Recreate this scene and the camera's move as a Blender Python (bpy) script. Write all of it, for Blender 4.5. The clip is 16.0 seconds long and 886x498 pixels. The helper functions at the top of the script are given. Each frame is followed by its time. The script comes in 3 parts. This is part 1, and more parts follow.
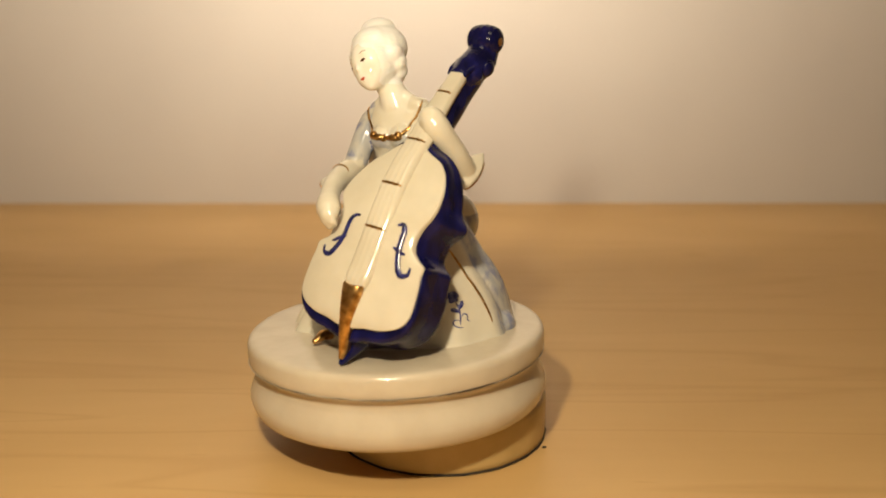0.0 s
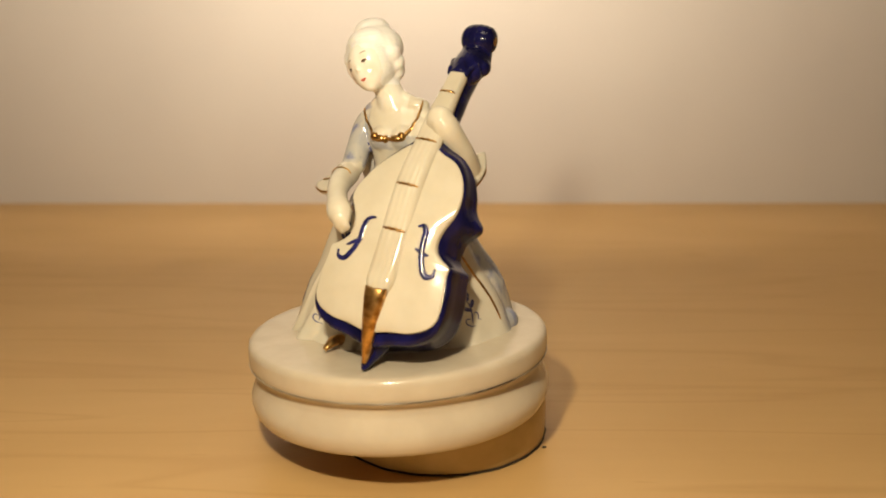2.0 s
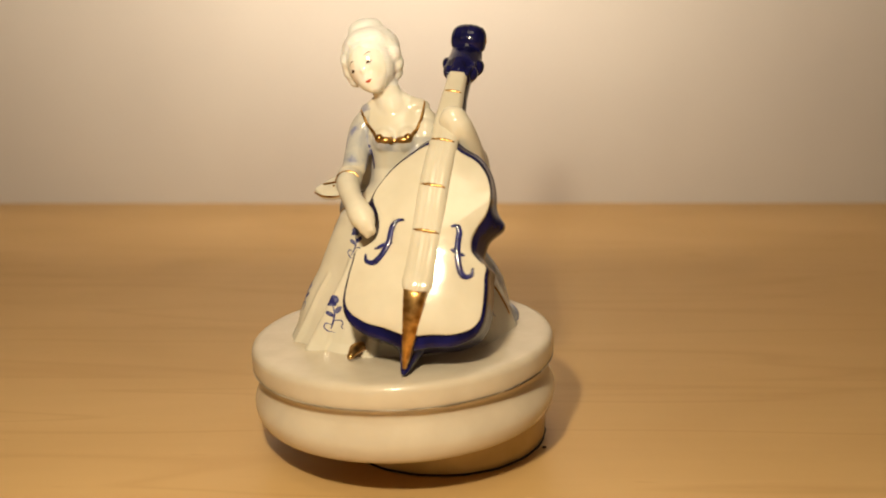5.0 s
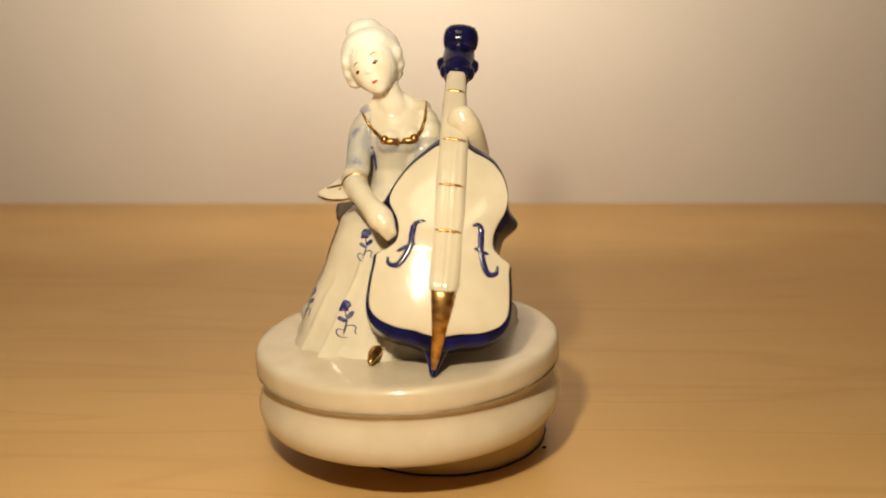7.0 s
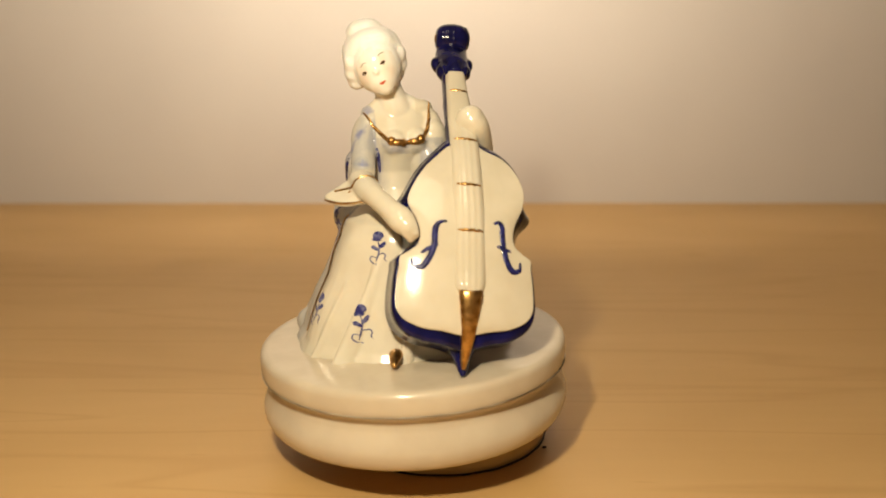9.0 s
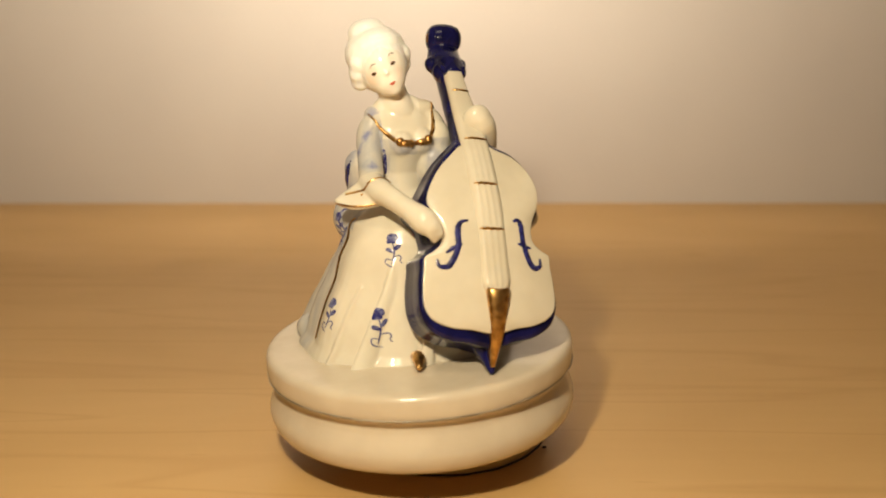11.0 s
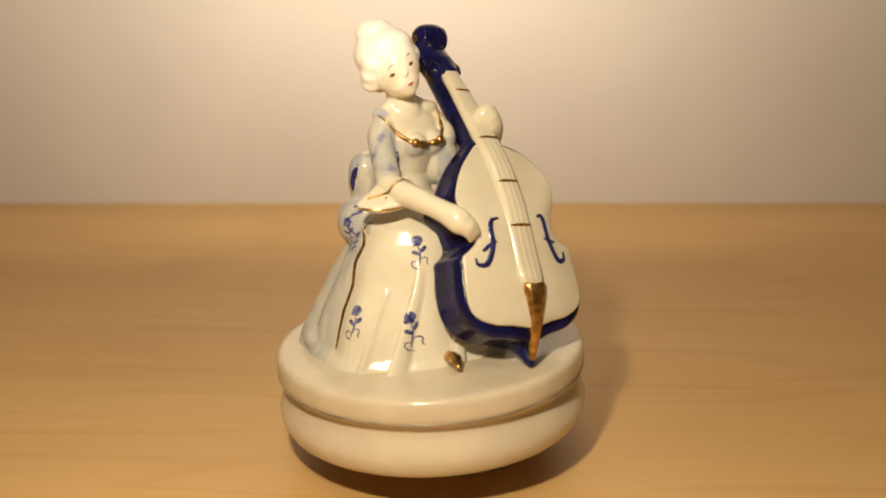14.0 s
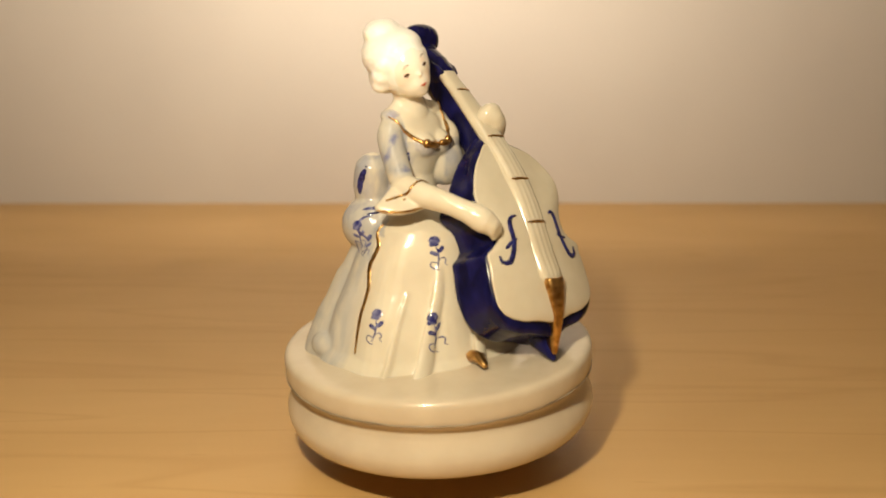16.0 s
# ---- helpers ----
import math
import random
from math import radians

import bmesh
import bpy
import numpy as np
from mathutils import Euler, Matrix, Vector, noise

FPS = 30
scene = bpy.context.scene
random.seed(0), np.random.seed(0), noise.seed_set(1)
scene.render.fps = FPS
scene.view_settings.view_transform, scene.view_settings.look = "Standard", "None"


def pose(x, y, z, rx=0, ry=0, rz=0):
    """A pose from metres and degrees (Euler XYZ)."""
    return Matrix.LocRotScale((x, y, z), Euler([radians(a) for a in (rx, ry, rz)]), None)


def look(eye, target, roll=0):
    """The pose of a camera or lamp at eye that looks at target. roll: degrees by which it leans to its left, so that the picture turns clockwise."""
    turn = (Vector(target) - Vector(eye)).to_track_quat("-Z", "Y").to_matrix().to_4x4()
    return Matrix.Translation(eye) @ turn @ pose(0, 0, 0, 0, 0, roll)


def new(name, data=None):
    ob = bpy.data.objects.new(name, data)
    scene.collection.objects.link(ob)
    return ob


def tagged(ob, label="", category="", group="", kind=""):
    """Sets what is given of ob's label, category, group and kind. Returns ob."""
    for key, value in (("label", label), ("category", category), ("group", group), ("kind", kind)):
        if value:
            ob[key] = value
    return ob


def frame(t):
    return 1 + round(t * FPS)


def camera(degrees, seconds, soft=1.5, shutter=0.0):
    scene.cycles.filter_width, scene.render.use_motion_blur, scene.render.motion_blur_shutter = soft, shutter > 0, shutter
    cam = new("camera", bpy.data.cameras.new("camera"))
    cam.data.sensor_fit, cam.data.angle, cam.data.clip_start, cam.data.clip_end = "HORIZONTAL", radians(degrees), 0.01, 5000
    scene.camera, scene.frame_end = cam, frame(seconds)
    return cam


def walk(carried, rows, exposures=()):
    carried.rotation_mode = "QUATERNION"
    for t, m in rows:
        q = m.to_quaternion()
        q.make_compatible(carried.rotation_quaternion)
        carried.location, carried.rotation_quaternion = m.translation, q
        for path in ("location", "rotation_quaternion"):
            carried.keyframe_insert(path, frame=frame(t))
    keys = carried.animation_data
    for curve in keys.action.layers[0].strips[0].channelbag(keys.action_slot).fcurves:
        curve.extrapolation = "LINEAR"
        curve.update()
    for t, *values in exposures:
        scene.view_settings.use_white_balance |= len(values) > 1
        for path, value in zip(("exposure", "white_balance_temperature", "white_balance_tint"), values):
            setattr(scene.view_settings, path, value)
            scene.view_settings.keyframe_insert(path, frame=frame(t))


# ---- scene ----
from mathutils.bvhtree import BVHTree

cam = camera(51.0, 16.0, 1.8)
cam.data.dof.use_dof = True
cam.data.dof.focus_distance = 0.343
cam.data.dof.aperture_fstop = 9.0
EYE = pose(0, -0.33404, 0.15794, 90 - 14.477, 0, -0.158)
walk(cam, [(0, EYE), (16, EYE)], [(0, 0.0, 6500, 10), (16, 0.0, 6500, 10)])

# ---- light: one warm desk lamp close to the camera, an added wall fill, a weak added overhead fill ----
world = bpy.data.worlds.new("world")
scene.world = world
world.use_nodes = True
world.node_tree.nodes["Background"].inputs[0].default_value = (1.0, 0.88, 0.72, 1)
world.node_tree.nodes["Background"].inputs[1].default_value = 0.05


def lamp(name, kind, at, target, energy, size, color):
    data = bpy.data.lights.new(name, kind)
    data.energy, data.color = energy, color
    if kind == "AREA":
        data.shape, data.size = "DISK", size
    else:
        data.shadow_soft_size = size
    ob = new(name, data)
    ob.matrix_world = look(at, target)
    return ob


lamp("desk_lamp_light", "POINT", (-0.0435, -0.2405, 0.2262), (0, 0, 0), 3.05, 0.009, (1.0, 0.84, 0.57))
# unseen area light added to brighten the wall behind the table
lamp("wall_fill_light", "AREA", (-0.03, 0.10, 0.30), (-0.03, 0.43, 0.45), 2.45, 0.24, (1.0, 0.85, 0.63))
# unseen soft fill added from above to even out the table
lamp("overhead_fill_light", "AREA", (-0.1, -0.75, 1.5), (0, -0.1, 0), 4.6, 0.6, (1.0, 0.84, 0.57))


# ---- materials ----
def material(name, color, rough=0.5, metal=0.0, coat=0.0):
    m = bpy.data.materials.new(name)
    m.use_nodes = True
    b = m.node_tree.nodes["Principled BSDF"]
    b.inputs["Base Color"].default_value = (*color, 1)
    b.inputs["Roughness"].default_value = rough
    b.inputs["Metallic"].default_value = metal
    b.inputs["Coat Weight"].default_value = coat
    b.inputs["Coat Roughness"].default_value = 0.06
    return m


def node(m, kind, **values):
    n = m.node_tree.nodes.new(kind)
    for k, v in values.items():
        n.inputs[k.replace("_", " ")].default_value = v
    return n


def link(m, a, b):
    m.node_tree.links.new(a, b)


def coords(m, scale):
    tc = node(m, "ShaderNodeTexCoord")
    mp = node(m, "ShaderNodeMapping")
    mp.inputs["Scale"].default_value = scale
    link(m, tc.outputs["Object"], mp.inputs["Vector"])
    return mp.outputs["Vector"]


def vary(m, color_a, color_b, scale, detail=4.0, lo=0.35, hi=0.65, stretch=(1, 1, 1), distortion=0.0):
    """Mixes two base colours by noise; returns the mixed colour and the noise."""
    v = coords(m, stretch)
    n = node(m, "ShaderNodeTexNoise", Scale=scale, Detail=detail, Distortion=distortion)
    link(m, v, n.inputs["Vector"])
    r = node(m, "ShaderNodeValToRGB")
    r.color_ramp.elements[0].position, r.color_ramp.elements[1].position = lo, hi
    r.color_ramp.elements[0].color, r.color_ramp.elements[1].color = (*color_a, 1), (*color_b, 1)
    link(m, n.outputs["Fac"], r.inputs["Fac"])
    return r.outputs["Color"], n.outputs["Fac"]


def bsdf(m):
    return m.node_tree.nodes["Principled BSDF"]


def bump(m, fac, strength, distance):
    b = node(m, "ShaderNodeBump", Strength=strength, Distance=distance)
    link(m, fac, b.inputs["Height"])
    link(m, b.outputs["Normal"], bsdf(m).inputs["Normal"])


def mix(m, a, b, fac, mode="MIX"):
    n = m.node_tree.nodes.new("ShaderNodeMix")
    n.data_type, n.blend_type = "RGBA", mode
    for sock, val in ((n.inputs[6], a), (n.inputs[7], b), (n.inputs[0], fac)):
        if isinstance(val, (tuple, float, int)):
            sock.default_value = val if not isinstance(val, tuple) else (*val, 1)
        else:
            link(m, val, sock)
    return n.outputs[2]


def porcelain_material(name, a, b, rough):
    m = material(name, a, rough, coat=0.08)
    c, f = vary(m, a, b, 90, 3)
    link(m, c, bsdf(m).inputs["Base Color"])
    v = coords(m, (1, 1, 1))
    n = node(m, "ShaderNodeTexNoise", Scale=120.0, Detail=3.0)
    link(m, v, n.inputs["Vector"])
    bump(m, n.outputs["Fac"], 0.16, 0.0008)
    bsdf(m).inputs["Subsurface Weight"].default_value = 0.12
    bsdf(m).inputs["Subsurface Radius"].default_value = (0.0016, 0.0012, 0.0008)
    bsdf(m).inputs["Subsurface Scale"].default_value = 1.0
    return m


PORCELAIN = porcelain_material("porcelain", (0.60, 0.54, 0.425), (0.65, 0.59, 0.475), 0.13)
PLINTH = porcelain_material("plinth_porcelain", (0.57, 0.487, 0.375), (0.615, 0.533, 0.415), 0.20)

BLUE = material("cobalt_glaze", (0.01, 0.01, 0.09), 0.16, coat=0.05)
c, f = vary(BLUE, (0.004, 0.004, 0.030), (0.010, 0.010, 0.088), 170, 5, 0.38, 0.72, (1, 1, 0.6), 0.6)
link(BLUE, c, bsdf(BLUE).inputs["Base Color"])
bump(BLUE, f, 0.08, 0.0006)
bsdf(BLUE).inputs["Specular IOR Level"].default_value = 0.28

INK = material("blue_painted_line", (0.018, 0.018, 0.13), 0.18, coat=0.3)
c, f = vary(INK, (0.008, 0.008, 0.05), (0.03, 0.032, 0.17), 700, 3)
link(INK, c, bsdf(INK).inputs["Base Color"])

FLOWER_SHADE_INK = material("pale_blue_print_shade", (0.05, 0.055, 0.22), 0.2, coat=0.3)
c, f = vary(FLOWER_SHADE_INK, (0.025, 0.027, 0.15), (0.22, 0.23, 0.40), 500, 3, 0.4, 0.68)
link(FLOWER_SHADE_INK, c, bsdf(FLOWER_SHADE_INK).inputs["Base Color"])

GREY_LINE = material("grey_painted_line", (0.12, 0.12, 0.10), 0.3)
c, f = vary(GREY_LINE, (0.13, 0.115, 0.085), (0.40, 0.36, 0.29), 60, 3, 0.38, 0.62)
link(GREY_LINE, c, bsdf(GREY_LINE).inputs["Base Color"])

GOLD = material("gold_lustre", (0.62, 0.36, 0.10), 0.32, metal=1.0)
c, f = vary(GOLD, (0.34, 0.17, 0.05), (0.74, 0.45, 0.16), 380, 4)
link(GOLD, c, bsdf(GOLD).inputs["Base Color"])
bump(GOLD, f, 0.2, 0.0004)

LIP = material("red_painted_lips", (0.55, 0.10, 0.05), 0.3)
EYE_PAINT = material("brown_painted_eyes", (0.07, 0.035, 0.015), 0.25)

TABLE = material("birch_laminate", (0.55, 0.37, 0.20), 0.42)
c1, f1 = vary(TABLE, (0.575, 0.357, 0.139), (0.652, 0.418, 0.177), 6, 4, 0.3, 0.7, (0.7, 1.5, 1), 0.9)
c2, f2 = vary(TABLE, (0.90, 0.87, 0.83), (1, 1, 1), 60, 6, 0.3, 0.6, (0.10, 2.2, 1), 0.3)
c3, f3 = vary(TABLE, (0.72, 0.62, 0.52), (1, 1, 1), 34, 3, 0.24, 0.33, (0.45, 3.2, 1), 1.6)
c4, f4 = vary(TABLE, (1, 1, 1), (1, 1, 1), 5, 2, 0.482, 0.518, (0.35, 4.5, 1), 0.4)
lines = c4.node.color_ramp.elements.new(0.5)
lines.color = (0.70, 0.57, 0.44, 1)
link(TABLE, mix(TABLE, mix(TABLE, mix(TABLE, c1, c2, 0.24, "MULTIPLY"), c3, 0.30, "MULTIPLY"), c4, 0.22, "MULTIPLY"), bsdf(TABLE).inputs["Base Color"])
bump(TABLE, f2, 0.06, 0.0008)
bsdf(TABLE).inputs["Specular IOR Level"].default_value = 0.32

WALL = material("painted_plaster", (0.66, 0.60, 0.56), 0.85)
c, f = vary(WALL, (0.60, 0.555, 0.53), (0.645, 0.60, 0.57), 5, 5)
link(WALL, c, bsdf(WALL).inputs["Base Color"])
v = coords(WALL, (1, 1, 1))
n = node(WALL, "ShaderNodeTexNoise", Scale=320.0, Detail=3.0)
link(WALL, v, n.inputs["Vector"])
bump(WALL, n.outputs["Fac"], 0.25, 0.001)

FOOT = material("cream_plastic", (0.56, 0.40, 0.17), 0.42)
c, f = vary(FOOT, (0.50, 0.35, 0.14), (0.62, 0.45, 0.20), 60, 4)
link(FOOT, c, bsdf(FOOT).inputs["Base Color"])
DARK = material("dark_brown", (0.03, 0.022, 0.015), 0.7)


# ---- mesh helpers: shapes are drawn in centimetres ----
def mesh_object(name, bm, mats, parent=None, label="", smooth=True):
    me = bpy.data.meshes.new(name)
    bmesh.ops.scale(bm, vec=(0.01, 0.01, 0.01), verts=bm.verts)
    bmesh.ops.recalc_face_normals(bm, faces=bm.faces)
    bm.to_mesh(me)
    bm.free()
    for m in (mats if isinstance(mats, (list, tuple)) else [mats]):
        me.materials.append(m)
    for p in me.polygons:
        p.use_smooth = smooth
    ob = new(name, me)
    if parent:
        ob.parent = parent
    if label:
        tagged(ob, label)
    return ob


def part(name, bm, mat, parent, label="", smooth=True):
    return mesh_object(name, bm, mat, parent, label, smooth)


def loft(bm, rings, cap=True, closed=True, mat=0):
    """Skins rings of equal length; returns the vertex rows."""
    rows = [[bm.verts.new(p) for p in r] for r in rings]
    k = len(rows[0])
    for a, b in zip(rows, rows[1:]):
        for i in range(k if closed else k - 1):
            j = (i + 1) % k
            bm.faces.new((a[i], a[j], b[j], b[i])).material_index = mat
    if cap and closed:
        bm.faces.new(rows[0][::-1]).material_index = mat
        bm.faces.new(rows[-1]).material_index = mat
    return rows


def frame_of(axis, side=(1, 0, 0)):
    w = Vector(axis).normalized()
    u = Vector(side) - w * Vector(side).dot(w)
    u.normalize()
    return u, w.cross(u), w


def lathe(bm, profile, n=96, at=(0, 0, 0), axis=(0, 0, 1), cap=True):
    u, v, w = frame_of(axis)
    at = Vector(at)
    rings = [[at + w * h + (u * math.cos(a) + v * math.sin(a)) * r for a in (2 * math.pi * i / n for i in range(n))] for r, h in profile]
    return loft(bm, rings, cap)


def tube(bm, path, radii, n=16, mat=0, flat=1.0, side=(1, 0, 0)):
    """A tapered limb along a path, with rounded ends. radii: one each, or (across, deep)."""
    pts = [Vector(p) for p in path]
    rings = []
    for i, p in enumerate(pts):
        t = (pts[min(i + 1, len(pts) - 1)] - pts[max(i - 1, 0)]).normalized()
        u, v, w = frame_of(t, side)
        r = radii[i]
        ra, rb = r if isinstance(r, tuple) else (r, r * flat)
        if i == 0:
            for k in (0.15, 0.6, 0.9):
                rings.append([p - w * rb * math.sqrt(1 - k * k) + (u * math.cos(a) * ra + v * math.sin(a) * rb) * k for a in (2 * math.pi * j / n for j in range(n))])
        rings.append([p + u * math.cos(a) * ra + v * math.sin(a) * rb for a in (2 * math.pi * j / n for j in range(n))])
        if i == len(pts) - 1:
            for k in (0.9, 0.6, 0.15):
                rings.append([p + w * rb * math.sqrt(1 - k * k) + (u * math.cos(a) * ra + v * math.sin(a) * rb) * k for a in (2 * math.pi * j / n for j in range(n))])
    return loft(bm, rings, True, True, mat)


def blob(bm, at, radii, rot=(0, 0, 0), seg=24):
    m = pose(*at, *rot) @ Matrix.Diagonal((*radii, 1))
    return bmesh.ops.create_uvsphere(bm, u_segments=seg, v_segments=seg // 2 + 2, radius=1, matrix=m)["verts"]


def smooth_path(pts, n):
    """A curve through the points, with n steps a span."""
    pts = [Vector(p) for p in pts]
    out = []
    for i in range(len(pts) - 1):
        a, b, c, d = pts[max(i - 1, 0)], pts[i], pts[i + 1], pts[min(i + 2, len(pts) - 1)]
        for k in range(n):
            s = k / n
            out.append(0.5 * (2 * b + (c - a) * s + (2 * a - 5 * b + 4 * c - d) * s * s + (3 * b - a - 3 * c + d) * s ** 3))
    return out + [pts[-1]]


def melt(bm, voxel, rounds=3):
    """Fuses overlapping shapes into one soft skin, as slip-cast porcelain is; returns a bmesh."""
    me = bpy.data.meshes.new("raw")
    bmesh.ops.recalc_face_normals(bm, faces=bm.faces)
    bm.to_mesh(me)
    bm.free()
    ob = bpy.data.objects.new("raw", me)
    scene.collection.objects.link(ob)
    r = ob.modifiers.new("fuse", "REMESH")
    r.mode, r.voxel_size = "VOXEL", voxel
    s = ob.modifiers.new("soften", "SMOOTH")
    s.factor, s.iterations = 0.5, rounds
    dg = bpy.context.evaluated_depsgraph_get()
    dg.update()
    got = bpy.data.meshes.new_from_object(ob.evaluated_get(dg))
    bpy.data.objects.remove(ob)
    out = bmesh.new()
    out.from_mesh(got)
    bpy.data.meshes.remove(got)
    bpy.data.meshes.remove(me)
    for face in out.faces:
        face.material_index = 0
    return out


def lay(bm, tree, points, width, mat=0, lift=0.012, rise=0.03, taper=True, up=None):
    """Lays a slightly raised brush line on the surface that tree holds."""
    pts = []
    for p in points:
        q, nrm, _, _ = tree.find_nearest(Vector(p))
        if q is not None:
            pts.append((q, -nrm if up is not None and nrm.dot(up) < 0 else nrm))
    if len(pts) < 2:
        return
    rows = []
    m = len(pts)
    for i, (p, nrm) in enumerate(pts):
        t = pts[min(i + 1, m - 1)][0] - pts[max(i - 1, 0)][0]
        if t.length < 1e-6:
            continue
        s = t.normalized().cross(nrm).normalized()
        w = width[i] if isinstance(width, (list, tuple)) else width
        if taper:
            w *= 0.35 + 0.65 * min(1, 3.5 * min(i, m - 1 - i) / max(1, m - 1))
        row = []
        for k, h in ((-0.5, 0.0), (-0.28, 0.8), (0.0, 1.0), (0.28, 0.8), (0.5, 0.0)):
            q, nn, _, _ = tree.find_nearest(p + s * w * k)
            if up is not None and nn.dot(up) < 0:
                nn = -nn
            row.append(bm.verts.new(q + nn * (lift + rise * h)))
        rows.append(row)
    for a, b in zip(rows, rows[1:]):
        for i in range(4):
            try:
                bm.faces.new((a[i], a[i + 1], b[i + 1], b[i])).material_index = mat
            except ValueError:
                pass


# ---- the place: table top, walls ----
def slab(name, x0, x1, y0, y1, z0, z1, mat, label, category, kind="structure"):
    bm = bmesh.new()
    bmesh.ops.create_cube(bm, size=1, matrix=Matrix.Translation(((x0 + x1) / 2, (y0 + y1) / 2, (z0 + z1) / 2)) @ Matrix.Diagonal((x1 - x0, y1 - y0, z1 - z0, 1)))
    return tagged(mesh_object(name, bm, mat, smooth=False), label, category, kind=kind)


slab("table_top", -90, 90, -75, 43.19, -2.5, 0, TABLE, "pale birch wood-grain table top against the wall", "table top")
slab("wall_back", -160, 160, 43.2, 53, -75, 170, WALL, "cream-white plastered wall behind the table", "wall")
slab("wall_left", -170, -160.5, -200, 53, -75, 170, WALL, "plain cream-white plastered side wall", "wall")
slab("wall_right", 160.5, 170, -200, 53, -75, 170, WALL, "plain cream-white plastered side wall", "wall")
slab("wall_front", -160, 160, -210, -200.5, -75, 170, WALL, "plain cream-white plastered wall", "wall")
slab("floor", -170, 170, -210, 53, -85, -75.5, TABLE, "plain wooden floor", "floor")
slab("ceiling", -170, 170, -210, 53, 170.5, 180, WALL, "plain white ceiling", "ceiling")

bm = bmesh.new()
blob(bm, (3.85, -1.83, 0.03), (0.09, 0.05, 0.05), seg=8)
tagged(mesh_object("dark_speck", bm, DARK), "tiny dark crumb lying on the table", "crumb")

# ---- the music box: still foot, turning plinth with figure and double bass ----
music_box = tagged(new("music_box"), "white and cobalt-blue porcelain music box figurine, turning on its foot", "music box")

bm = bmesh.new()
lathe(bm, [(3.2, 0.02), (3.95, 0.02), (4.03, 0.10), (4.05, 0.3), (4.05, 1.5), (4.0, 1.62), (3.9, 1.66), (3.0, 1.66)], 96)
foot = part("foot", bm, FOOT, music_box, "cream-yellow round foot, standing still on the table")
# thin uneven dark ring low on the foot, next to the table
bm = bmesh.new()
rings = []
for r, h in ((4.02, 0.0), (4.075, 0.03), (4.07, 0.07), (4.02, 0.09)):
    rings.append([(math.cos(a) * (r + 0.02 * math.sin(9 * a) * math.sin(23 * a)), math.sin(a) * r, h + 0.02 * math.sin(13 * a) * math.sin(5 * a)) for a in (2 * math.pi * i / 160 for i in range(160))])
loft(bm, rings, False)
part("foot_edge_line", bm, DARK, foot, "dark ragged line round the foot's lower edge")

PC, PN = Vector((-1.19, -1.18, 3.53)), Vector((-0.0466, 0.0076, 1)).normalized()
bm = bmesh.new()
lathe(bm, [(0.05, 0.80), (2.5, 0.80), (4.9, 0.80), (5.20, 0.80), (5.33, 0.785), (5.42, 0.745), (5.48, 0.67), (5.508, 0.55), (5.51, 0.2), (5.50, 0.06), (5.47, -0.03),
           (5.41, -0.08), (5.31, -0.15), (5.23, -0.25), (5.20, -0.36), (5.215, -0.47), (5.29, -0.64), (5.385, -0.84), (5.475, -1.04), (5.53, -1.22), (5.535, -1.38),
           (5.50, -1.56), (5.44, -1.73), (5.35, -1.87), (5.25, -1.93), (5.12, -1.93), (5.0, -1.90), (4.9, -1.8), (4.85, -1.5), (4.8, -1.3), (0.05, -1.3)], 128, PC, PN)
plinth = part("turning_plinth", bm, PLINTH, music_box, "round off-white porcelain plinth with a grooved rim, slightly tilted")

bm = bmesh.new()
u, v, w = frame_of(PN)
rings = []
for r, h in ((5.49, 0.012), (5.516, 0.004), (5.51, -0.022), (5.46, -0.045)):
    rings.append([PC + w * (h + 0.006 * math.sin(7 * a)) + (u * math.cos(a) + v * math.sin(a)) * r for a in (2 * math.pi * i / 128 for i in range(128))])
loft(bm, rings, False)
part("rim_line", bm, GREY_LINE, plinth, "thin worn grey-gold line round the rim")

# darker stretch of the rim line, laid just outside it
bm = bmesh.new()
rings = []
for r, h in ((5.50, 0.016), (5.522, 0.006), (5.516, -0.03), (5.47, -0.05)):
    rings.append([PC + w * (h * (0.5 + 0.5 * math.sin(math.pi * i / 30)) + 0.004 * math.sin(i)) + (u * math.cos(a) + v * math.sin(a)) * r for i, a in ((i, math.radians(-42.2 + 22.4 * i / 30)) for i in range(31))])
loft(bm, rings, False, False)
part("rim_line_dark", bm, DARK, plinth, "short dark stretch of the line round the rim")

# ---- the double bass: u across, v along the neck, n out of the belly ----
BO = Vector((-0.1, -4.9, 5.2))
BU, BV, BN = Vector((0.99654, -0.03153, -0.07693)), Vector((0.08314, 0.37791, 0.92210)), Vector((0.0, -0.92531, 0.37922))


def on_bass(u, v, n):
    return BO + BU * u + BV * v + BN * n


LOWER = [(1.68, 4.10), (1.56, 3.65), (1.62, 3.25), (1.90, 2.98), (2.20, 2.78), (2.24, 2.45), (2.31, 1.85), (2.31, 1.05), (2.05, 0.50), (1.45, 0.14), (0.80, 0.02), (0.35, -0.12), (0.0, -0.22)]
RIGHT = smooth_path([(a, b, 0) for a, b in [(0.0, 7.0), (0.45, 6.88), (0.76, 6.70), (1.32, 6.42), (1.74, 5.90), (1.95, 5.22), (1.90, 4.60)] + LOWER], 5)
LEFT = smooth_path([(a, b, 0) for a, b in [(0.0, 7.0), (0.50, 6.86), (0.91, 6.48), (1.40, 5.93), (1.79, 5.25), (1.96, 4.68)] + LOWER], 5)
OUTLINE = [(p.x - 0.04, p.y) for p in RIGHT] + [(-p.x * 1.02 - 0.04, p.y) for p in LEFT[-2:0:-1]]
MID = (-0.04, 3.0)


